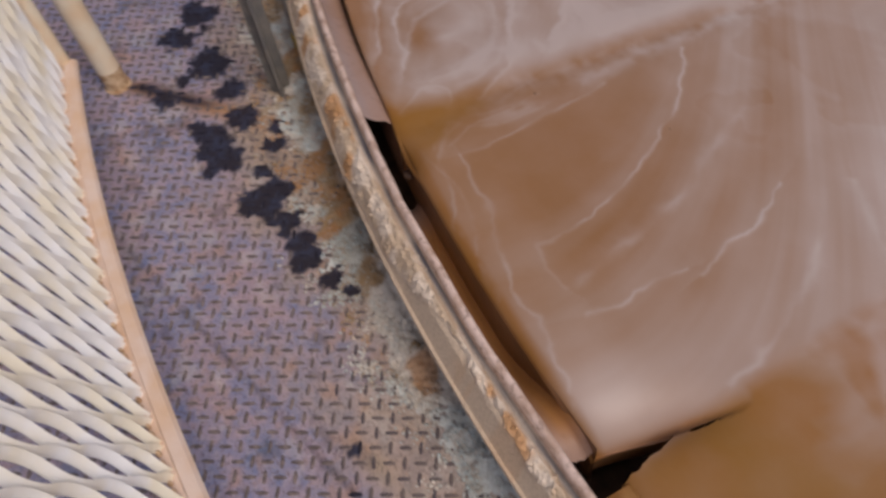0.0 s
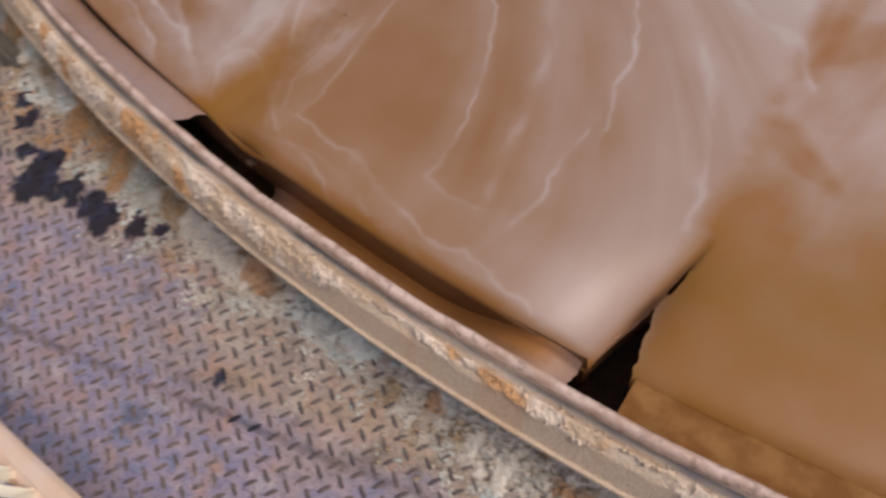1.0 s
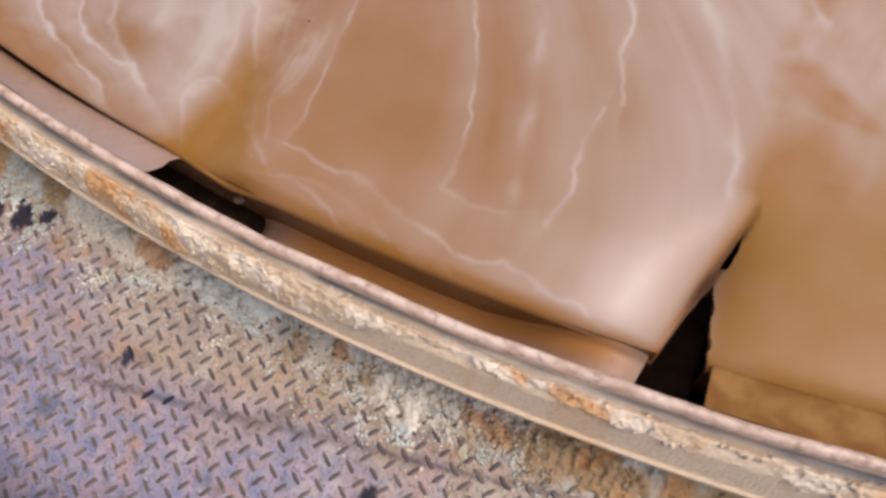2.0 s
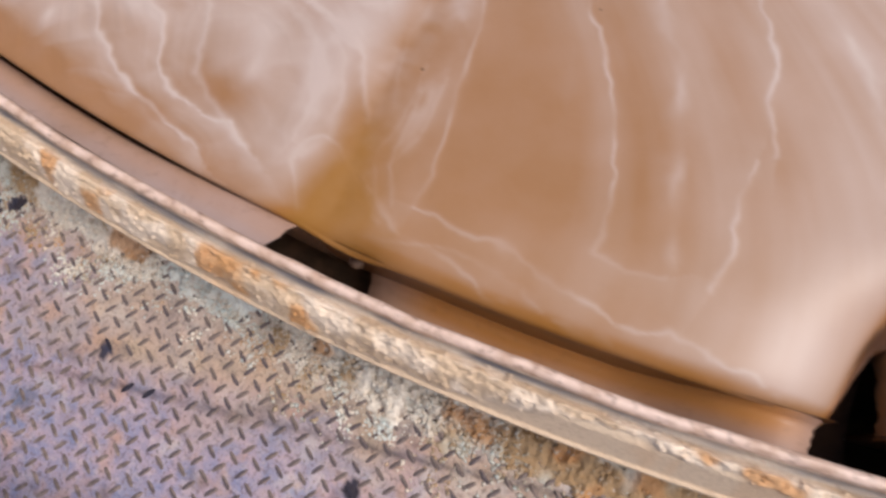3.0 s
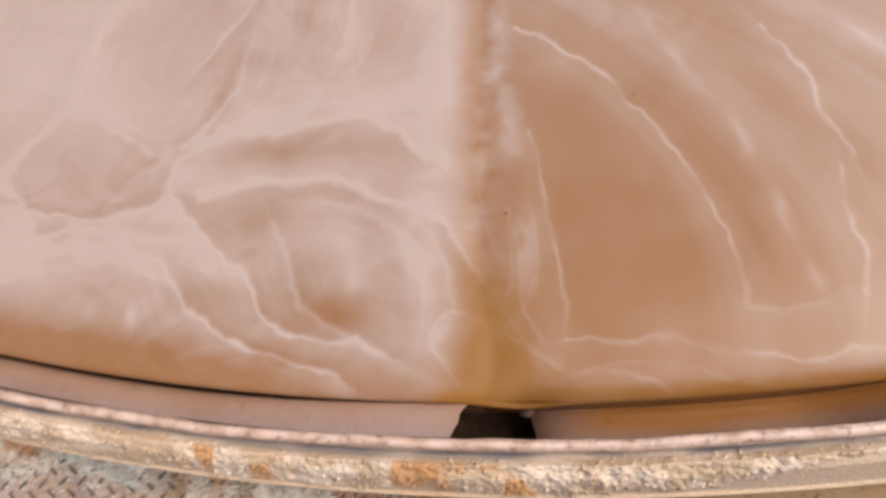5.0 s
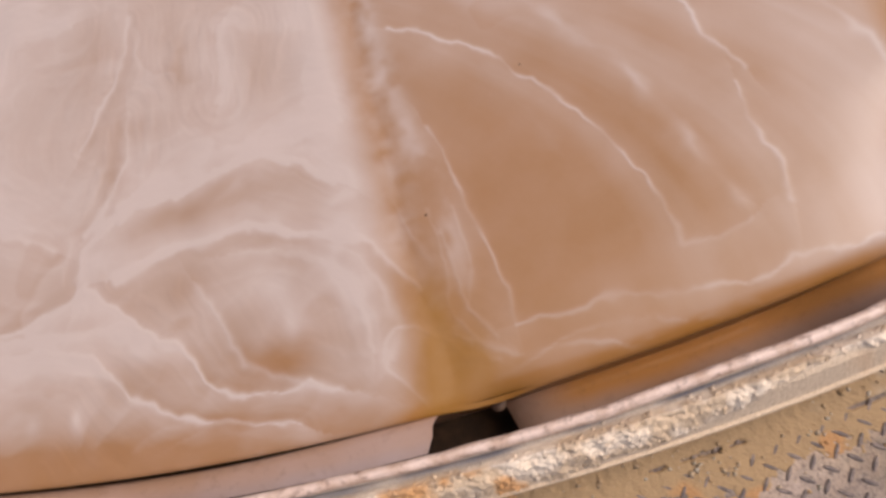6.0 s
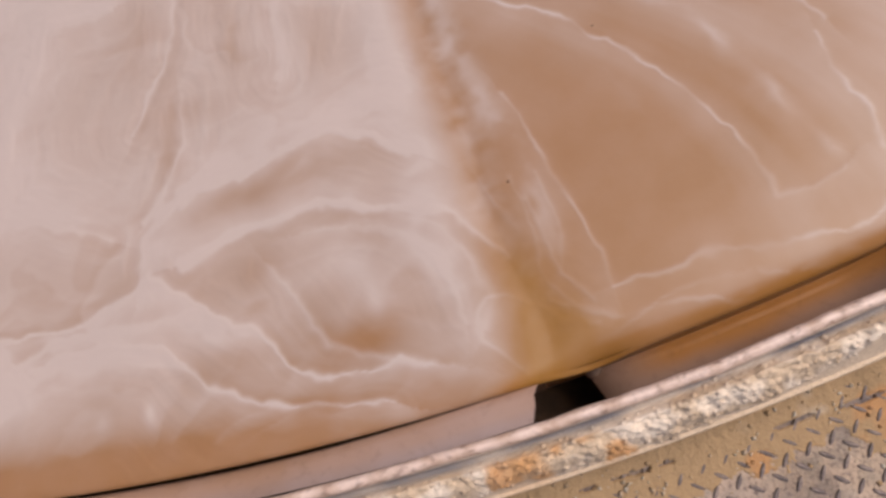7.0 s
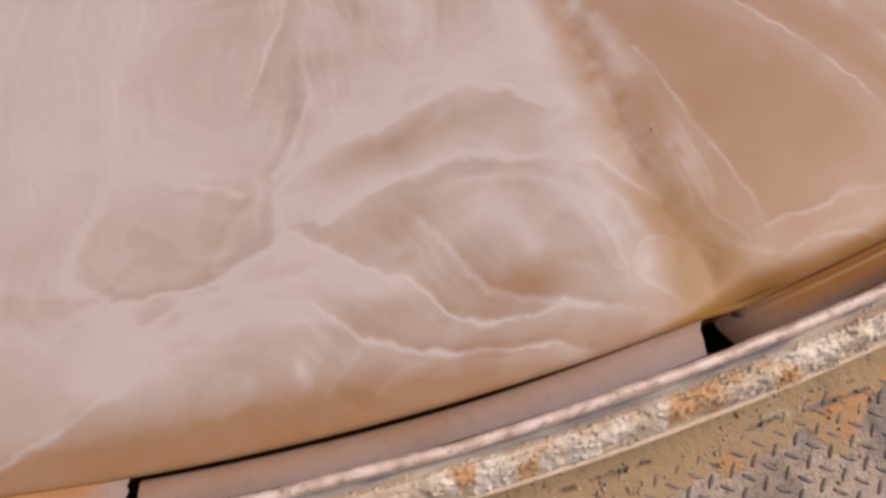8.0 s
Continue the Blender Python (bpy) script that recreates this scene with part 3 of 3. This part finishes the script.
def rim():
    ang = steps(-118, -70, 0.03, 1.0, -270, 90)
    a = ang[:, None]
    # lip: a rounded band
    r = np.array([5.048, 5.048, 5.050, 5.055, 5.061, 5.066, 5.068, 5.068])
    z = np.array([-0.25, 0.262, 0.274, 0.281, 0.281, 0.275, 0.262, 0.22])
    wob = 0.006 * (rough(a * 0.088, 0 * a, 0.10, 4, 71) - 0.5)
    x, y = polar(a + 0 * r, r + wob)
    part("rim_lip", sheet("rim_lip", x, y, z + 0.004 * (rough(a * 0.088, r * 8, 0.05, 3, 72) - 0.5)), LIP, filter_, "wet pinkish rim lip")
    # crusted band outside the lip: a grey groove with painted shade, caked crust, a bare sloping plate and its sharp
    # edge
    t = np.linspace(0, 1, 46)
    knots = [0, 0.10, 0.18, 0.32, 0.55, 0.86, 0.89, 0.92, 1]
    r0 = np.interp(t, knots, [5.065, 5.071, 5.077, 5.088, 5.108, 5.134, 5.139, 5.141, 5.10])
    z0 = np.interp(t, knots, [0.258, 0.246, 0.246, 0.264, 0.250, 0.196, 0.200, 0.184, 0.15])
    m = a * 0.0885
    w = t * 0.14
    ridge = 1 - np.abs(2 * rough(m + 0 * t, w + 0 * m, 0.020, 3, 81) - 1)
    lump = 0.55 * rough(m + 0 * t, w + 0 * m, 0.030, 4, 82) + 0.15 * ridge + 0.30 * rough(m + 0 * t, w + 0 * m, 0.007, 2, 88)
    bare = ramp(a, -98.5, -95.5) * (1 - ramp(a, -91.0, -86.0))
    reach = t + 0.45 * (rough(m + 0 * t, w + 0 * m, 0.10, 4, 84) - 0.5) + 0.34 * bare
    start = t - 0.10 * (rough(m, 0 * m, 0.12, 3, 89) - 0.5)
    on = ramp(start, 0.14, 0.24) * (1 - ramp(reach, 0.76, 0.86)) * (1 - ramp(t, 0.80, 0.86))
    h = 0.019 * np.clip(lump - 0.30, 0, 1) * on * (0.55 + 0.9 * rough(m, 0 * m, 0.25, 2, 83))
    x, y = polar(a + 0 * t, r0 + 0.5 * h)
    patch = rough(m + 0 * t, w * 0.5 + 0 * m, 0.075, 3, 85)
    tone = (np.maximum(ramp(rough(m + 0 * t, w + 0 * m, 0.05, 3, 86), 0.42, 0.62) * on, 0.75 * (1 - on) * ramp(t, 0.3, 0.5)),
            0.85 * ramp(patch, 0.58, 0.68) * (0.25 + 0.75 * on) * ramp(t, 0.2, 0.35),
            0.95 * (1 - ramp(start, 0.13, 0.24)) * ramp(t, 0.02, 0.06) * (0.45 + 0.8 * rough(m, 0 * m, 0.08, 2, 87)))
    part("rim_band", sheet("rim_band", x, y, z0 + h, tone), RIM_CRUST, filter_, "rim band caked with pale salt crust and rust")
    pick = strewn(on * (0.25 + ramp(lump, 0.4, 0.6)) * ((a > -117) & (a < -75)) * (t < 0.84), 4500, 5)
    size = 0.0016 + 0.0055 * np.random.RandomState(6).rand(len(pick)) ** 2.5
    shade = np.stack([(q + 0 * x).ravel()[pick] for q in tone], -1) + np.random.RandomState(7).uniform(-0.18, 0.18, (len(pick), 1)) * np.array([1.0, 0.4, 0.0])
    lumps = part("crumbly_crust", crumbs("crumbly_crust", x.ravel()[pick], y.ravel()[pick], (z0 + h).ravel()[pick] - 0.25 * size, size, shade, 8), RIM_CRUST, filter_, "crumbly pale salt lumps on the rim")
    tagged(lumps, kind="stuff")
    # dark wall below and closed bottom, added so that the holes stay dark
    r = np.array([2.3, 2.3, 5.0, 5.075, 5.085, 5.085])
    z = np.array([0.2, -0.25, -0.25, -0.2, 0.0, 0.16])
    c = np.linspace(-270, 90, 361)[:, None]
    x, y = polar(c + 0 * r, r + 0 * c)
    part("drum", sheet("drum", x, y, z + 0 * c), PIT, filter_, "dark drum added below the pans")


rim()

# ---------------------------------------------------------------- walkway
tilt_a, tilt_b = 9.8, 19.3            # the plates' directions, degrees
SPLIT = -80.5                         # where one plate ends and the next begins


def along(x, y):
    """Distance from the seam between two plates."""
    return (y + 5.54) * math.cos(radians(11.9)) - (x + 1.198) * math.sin(radians(11.9))


def stains_and_shade(x, y, ang, r):
    """Tones of the tread plate: black deposit with the post's painted shade, tan dust, pale salt."""
    wx = x + 0.05 * (rough(x, y, 0.05, 3, 101) - 0.5)
    wy = y + 0.05 * (rough(x, y, 0.05, 3, 102) - 0.5)
    dark = 0 * x
    for a, rad, size in ((-99.2, 5.222, 0.018), (-99.9, 5.25, 0.026), (-100.8, 5.285, 0.035), (-102.2, 5.306, 0.036), (-103.3, 5.36, 0.045), (-104.3, 5.33, 0.022),
                         (-105.2, 5.42, 0.046), (-106.5, 5.46, 0.036), (-106.6, 5.345, 0.044), (-108.0, 5.36, 0.034), (-109.4, 5.42, 0.055), (-108.9, 5.50, 0.026),
                         (-105.1, 5.275, 0.022), (-105.9, 5.265, 0.018), (-101.5, 5.295, 0.030), (-102.8, 5.335, 0.036), (-103.4, 5.31, 0.03), (-105.9, 5.44, 0.042), (-104.9, 5.46, 0.024), (-111.0, 5.52, 0.042), (-112.0, 5.45, 0.05), (-108.2, 5.56, 0.03), (-95.45, 5.362, 0.016), (-89.2, 5.365, 0.017)):
        px, py = polar(a, rad)
        dark = np.maximum(dark, np.exp(-((wx - px) ** 2 + (wy - py) ** 2) / (1.18 * size) ** 2))
    dark = ramp(dark + 0.55 * (rough(x, y, 0.035, 3, 103) - 0.5) + 0.35 * (rough(x, y, 0.014, 2, 108) - 0.5), 0.30, 0.40)
    seam = np.exp(-((along(x, y) + 0.004 * (rough(x, y, 0.05, 3, 109) - 0.5)) / 0.007) ** 2) * rough(x, y, 0.06, 3, 107)
    dark = np.maximum(dark * 0.97, np.maximum(0.9 * seam, 0.35 * ramp(rough(x, y, 0.05, 4, 104), 0.66, 0.76)))
    tan = ramp(5.42 - r + 0.34 * (rough(x, y, 0.10, 5, 105) - 0.5) + 0.06 * ramp(ang, -88, -76) + 0.09 * (1 - ramp(ang, -107, -100)), -0.02, 0.30)
    tan = np.maximum(tan, ramp(along(x, y), -0.005, 0.08) * ramp(ang, -100, -94) * (0.5 + 0.9 * rough(x, y, 0.08, 4, 116)))
    tan = np.maximum(tan, ramp(ang, -85, -79) * (0.6 + 0.7 * rough(x, y, 0.2, 3, 115)))
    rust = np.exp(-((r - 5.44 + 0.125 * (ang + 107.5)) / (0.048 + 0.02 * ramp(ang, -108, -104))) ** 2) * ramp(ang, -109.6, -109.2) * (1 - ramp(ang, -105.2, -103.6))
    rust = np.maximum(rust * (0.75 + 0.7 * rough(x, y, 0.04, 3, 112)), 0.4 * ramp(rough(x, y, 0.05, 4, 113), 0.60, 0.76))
    # dark streak from the post's foot: stain, with the post's shadow painted in
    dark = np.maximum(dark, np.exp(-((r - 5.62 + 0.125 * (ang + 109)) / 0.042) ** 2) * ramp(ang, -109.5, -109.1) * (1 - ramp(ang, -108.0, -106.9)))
    pale = 0.3 * ramp(rough(x, y, 0.06, 4, 106), 0.60, 0.75) + 0.4 * ramp(5.26 - r, 0, 0.1)
    far = ramp(ang, -84, -79)
    dark = np.maximum(dark, far * 0.50 * ramp(rough(x, y, 0.12, 4, 114), 0.3, 0.6))
    return dark, tan, pale * (1 - 0.8 * far), rust * (1 - 0.9 * far)


def walkway():
    ang = steps(-116, -66, 0.09, 1.0, -150, -30)[:, None]
    r = steps(5.09, 5.75, 0.008, 0.1, 5.09, 6.6)
    r = np.concatenate([[5.088, 5.089], r, [6.601, 6.602]])
    x, y = polar(ang + 0 * r, r + 0 * ang)
    z = 0.0015 * (rough(x, y, 0.3, 2, 110) - 0.5) - 0.004 * np.exp(-(along(x, y) / 0.006) ** 2)
    z[:, 0], z[:, 1], z[:, -2], z[:, -1] = -0.02, 0.0, -0.01, -0.262
    plate = part("walkway_floor", sheet("walkway_floor", x, y, z, stains_and_shade(x, y, ang + 0 * r, r + 0 * ang)), PLATE)
    return tagged(plate, "stained grey tread plate of a curved walkway", "floor", kind="structure")


floor_ = walkway()


def walkway_crust():
    ang = np.arange(-114, -70, 0.03)[:, None]
    r = np.arange(5.10, 5.36, 0.0032)
    x, y = polar(ang + 0 * r, r + 0 * ang)
    m = ang * 0.09 + 0 * r
    w = r + 0 * ang
    cover = 0.062 + 0.055 * (1 - ramp(ang, -101, -93)) + 0.105 * ramp(ang, -84, -78) - (w - 5.13) + 0.16 * (rough(m, w, 0.10, 4, 121) - 0.5) + 0.02 * np.sin(m * 3)
    ridge = 1 - np.abs(2 * rough(m, w, 0.024, 3, 122) - 1)
    lump = 0.45 * ridge + 0.55 * rough(m, w, 0.010, 3, 128)
    z = 0.075 * np.clip(cover, -0.1, 0.11) + (0.032 - 0.029 * ramp(ang, -87, -80)) * (lump - 0.56) * ramp(cover, -0.03, 0.06) - 0.002
    heap = ramp(rough(m, 0 * m, 0.16, 3, 129) + 0.15 * (1 - ramp(ang, -96, -91)), 0.35, 0.6) * (1 - 0.7 * ramp(ang, -84, -78))
    z = z + 0.030 * heap * np.exp(-((w - 5.10) / 0.065) ** 2) * (0.55 + 0.9 * lump)
    black = stains_and_shade(x, y, ang + 0 * r, w)[0] > 0.5
    z = np.where((z < 0.0006) | black, -0.012, z)
    tone = (ramp(rough(m, w, 0.08, 3, 123) + 0.6 * ramp(ang, -92, -80) + 0.2 * (1 - ramp(ang, -103, -96)), 0.52, 0.74), 0.8 * ramp(rough(m, w, 0.07, 3, 124) - 0.03 * ramp(ang, -84, -79) + 0.16 * (1 - ramp(ang, -103, -99)), 0.60, 0.76),
            0.5 * ramp(rough(m, w, 0.10, 3, 125) - 0.35 * ramp(ang, -90, -80), 0.46, 0.62))
    ob = part("salt_crust", sheet("salt_crust", x, y, z, tone), FLOOR_CRUST)
    tagged(ob, "lumpy pale green salt crust along the walkway's inner edge", "salt crust", kind="stuff")
    clump = ramp(rough(m, w, 0.035, 3, 131), 0.38, 0.62)
    pick = strewn(ramp(cover, -0.12, 0.03) ** 1.5 * (0.12 + clump) * (w > 5.125) * ~black * (1 - 0.97 * ramp(ang, -91, -83)), 16000, 9)
    rng = np.random.RandomState(10)
    size = rng.uniform(0.0018, 0.0062, len(pick)) * (0.6 + 0.5 * clump.ravel()[pick])
    shade = np.stack([(q + 0 * x).ravel()[pick] for q in tone], -1) + rng.uniform(-0.4, 0.4, (len(pick), 3)) * np.array([1.0, 0.3, 0.9])
    lumps = part("loose_crust", crumbs("loose_crust", x.ravel()[pick], y.ravel()[pick], np.maximum(z, 0).ravel()[pick] + 0.2 * size, size, shade, 11), FLOOR_CRUST, ob)
    tagged(lumps, "loose pale salt crumbs", kind="stuff")


walkway_crust()


# ---------------------------------------------------------------- guard along the walkway
def guard():
    """A panel of white expanded metal in a cream frame, hung between posts."""
    g = tagged(new("mesh_guard"), "white expanded-metal guard panel in a cream frame", "guard panel")
    lo, hi, start, end = 0.30, 1.12, -106.85, -90.0

    def radius(a, h=0.30):
        """The panel bends outwards away from its upright end."""
        return 5.618 + 0.0066 * (-94.0 - a) + 0.195 * float(ramp(a, -106.85, -100.0)) * (h - 0.30)

    place = lambda a, h: (*polar(a, radius(a, h)), h)
    for name, h in (("bottom_rail", lo), ("top_rail", hi)):
        bm = bmesh.new()
        cuts = np.linspace(start, end, 40)
        rings = []
        for a in cuts:
            ring = []
            for dr, dz in ((-0.029, -0.008), (0.012, -0.014), (0.018, -0.010), (0.018, 0.000), (0.002, 0.001), (-0.003, 0.013), (-0.025, 0.013), (-0.032, 0.006)):
                px, py = polar(a, radius(a, h) + dr)
                ring.append(bm.verts.new((px, py, h + dz)))
            rings.append(ring)
        for p, q in zip(rings, rings[1:]):
            for i in range(8):
                bm.faces.new((p[i], p[(i + 1) % 8], q[(i + 1) % 8], q[i]))
        part(name, bm, BEIGE, g)
    for a, foot in ((start, lo), (end, 0.0)):
        bm = bmesh.new()
        tube(bm, place(a, foot), place(a, hi), 0.018)
        part("end_bar", bm, CREAM, g)
    # strands: each an upright wavy ribbon, welded to its neighbours
    wide, tall, swing, half = 0.029, 0.092, 0.0090, 0.0068
    cols = int(radians(end - start) * 5.66 / wide)
    bm = bmesh.new()
    for i in range(cols + 1):
        last = None
        for j in range(int((hi - lo) / tall * 6) + 1):
            h = lo - 0.004 + tall * j / 6
            bend = math.cos(math.pi * j / 6)
            off = (1 if i % 2 else -1) * swing * math.copysign(abs(bend) ** 0.8, bend)
            a = start + math.degrees((i * wide + off) / 5.66)
            if a < start:
                continue
            rr = radius(a, h) + 0.012
            da = math.degrees(half / 5.66)
            pts = [bm.verts.new((*polar(a + s * da, rr + dr), h)) for s, dr in ((-1, -0.0068), (1, 0.0044), (0.8, 0.0068), (-1.2, -0.0044))]
            if last:
                for q in range(4):
                    bm.faces.new((last[q], last[(q + 1) % 4], pts[(q + 1) % 4], pts[q]))
            last = pts
    part("expanded_mesh", bm, MESH, g, "white expanded metal")
    # cut ends of the strands welded over the bottom rail
    bm = bmesh.new()
    for i in range(2 * cols):
        a = start + math.degrees((i + random.uniform(-0.2, 0.2)) * wide / 2 / 5.66)
        size = random.uniform(0.004, 0.0075)
        m = Matrix.Translation(polar(a, radius(a) + 0.016) + (lo + 0.006,)) @ Matrix.Diagonal((1.0, 0.9, 1.8, 1)) @ pose(0, 0, 0, 0, 0, a + 25)
        bmesh.ops.create_icosphere(bm, subdivisions=1, radius=size, matrix=m)
    part("weld_seam", bm, RUSTY, g, "rust-stained cut ends of the strands")


guard()


def posts():
    post = tagged(new("guard_post"), "cream round guard rail post with flaking rust", "post")
    x, y = polar(-109.4, 5.70)
    bm = bmesh.new()
    tube(bm, (x, y, 0.07), (x, y, 1.15), 0.034, 28)
    part("pole", bm, CREAM, post)
    bm = bmesh.new()
    tube(bm, (x, y, 0), (x, y, 0.07), 0.0345, 28)
    part("foot", bm, RUSTY, post, "rust-stained foot")
    bm = bmesh.new()
    tube(bm, (x, y, 0), (x, y, 0.005), 0.040, 28)
    part("weld_ring", bm, RUSTY, post)
    bar = tagged(new("rail_post"), "grey flat-bar rail post beside the rim", "post")
    x, y = polar(-107.5, 5.224)
    m = pose(x, y, 0, 0, 0, -17.5)
    bm = bmesh.new()
    box(bm, (-0.012, -0.028, 0), (0.012, 0.028, 1.1), 0.003)
    bm.transform(m)
    part("flat_bar", bm, GREY, bar)
    bm = bmesh.new()
    box(bm, (0.012, -0.005, 0), (0.045, 0.005, 1.1), 0.002)
    bm.transform(m)
    part("rib", bm, GREY, bar)


posts()


def foot_pipe():
    pipe = tagged(new("pipe_post"), "thin grey pipe post with a yellow painted foot", "post")
    x, y = polar(-108.9, 5.142)
    bm = bmesh.new()
    tube(bm, (x, y, 0.07), (x, y, 1.0), 0.013, 16)
    part("pipe", bm, GREY, pipe)
    bm = bmesh.new()
    tube(bm, (x, y, 0.0), (x, y, 0.075), 0.018, 16)
    part("foot", bm, YELLOW, pipe, "yellow painted foot")


foot_pipe()

# ---------------------------------------------------------------- ground
def ground():
    a = np.linspace(0, 360, 73)[:, None]
    r = np.array([0.0, 3, 6, 8, 12, 30, 100, 600])
    x, y = polar(a + 0 * r, r + 0 * a)
    ob = part("ground", sheet("ground", x, y, 0 * x - 0.27), CONCRETE)
    tagged(ob, "plain grey concrete ground below the walkway", "ground", kind="structure")


ground()


# ---------------------------------------------------------------- tread bars
def bar_mesh(bm, m):
    """One raised lens-shaped bar."""
    half, wide, tall = 0.0160, 0.0054, 0.0042
    rim_, top = [], []
    for i in range(8):
        t = i / 8 * 2 * math.pi
        px, py = half * math.cos(t), wide * math.sin(t)
        rim_.append(bm.verts.new(m @ Vector((px, py, -0.001))))
        top.append(bm.verts.new(m @ Vector((px * 0.70 + 0.002, py * 0.40, tall))))
    for i in range(8):
        bm.faces.new((rim_[i], rim_[(i + 1) % 8], top[(i + 1) % 8], top[i]))
    bm.faces.new(top)


def tread_bars():
    one = bmesh.new()
    bar_mesh(one, Matrix())
    shared = bpy.data.meshes.new("tread_bar")
    one.to_mesh(shared)
    one.free()
    shared.materials.append(BAR)
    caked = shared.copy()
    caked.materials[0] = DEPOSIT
    spots = []
    for tilt, start, pitch, lo, hi in ((tilt_a, (-0.328, -5.244), 0.0455, -116, SPLIT), (tilt_b, (1.483, -5.046), 0.0445, SPLIT, -66)):
        c, s = math.cos(radians(tilt)), math.sin(radians(tilt))
        for i in range(-70, 71):
            for j in range(-40, 41):
                for half in (0, 1):
                    p, q = (i + 0.5 * half) * pitch, (j + 0.5 * half) * pitch
                    px, py = start[0] + c * p - s * q, start[1] + s * p + c * q
                    ang, r = math.degrees(math.atan2(py, px)), math.hypot(px, py)
                    if lo < ang < hi and 5.13 < r < 6.3:
                        spots.append((abs(ang + 92) + 25 * abs(r - 5.3), px, py, tilt + (45 if half else 135)))
    spots.sort()
    sx, sy = np.array([p[1] for p in spots]), np.array([p[2] for p in spots])
    # deposit and the post's painted streak both blacken bars
    black = stains_and_shade(sx, sy, np.degrees(np.arctan2(sy, sx)), np.hypot(sx, sy))[0] > 0.6
    rest, dark_rest = bmesh.new(), bmesh.new()
    for n, (_, px, py, turn) in enumerate(spots):
        m = pose(px, py, 0, 0, 0, turn + random.uniform(-3, 3))
        if n < 300:
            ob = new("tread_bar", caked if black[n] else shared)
            ob.parent, ob.matrix_basis = floor_, m
        else:
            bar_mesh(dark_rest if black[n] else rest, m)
    tagged(part("tread_bars", rest, BAR, floor_), kind="stuff")
    tagged(part("caked_tread_bars", dark_rest, DEPOSIT, floor_, "tread bars caked with black deposit, some in painted shade"), kind="stuff")


tread_bars()


# ---------------------------------------------------------------- what turns
def motions():
    walk(filter_, [(t * 0.5, pose(0, 0, 0, 0, 0, TURN * t * 0.5)) for t in range(17)])


motions()
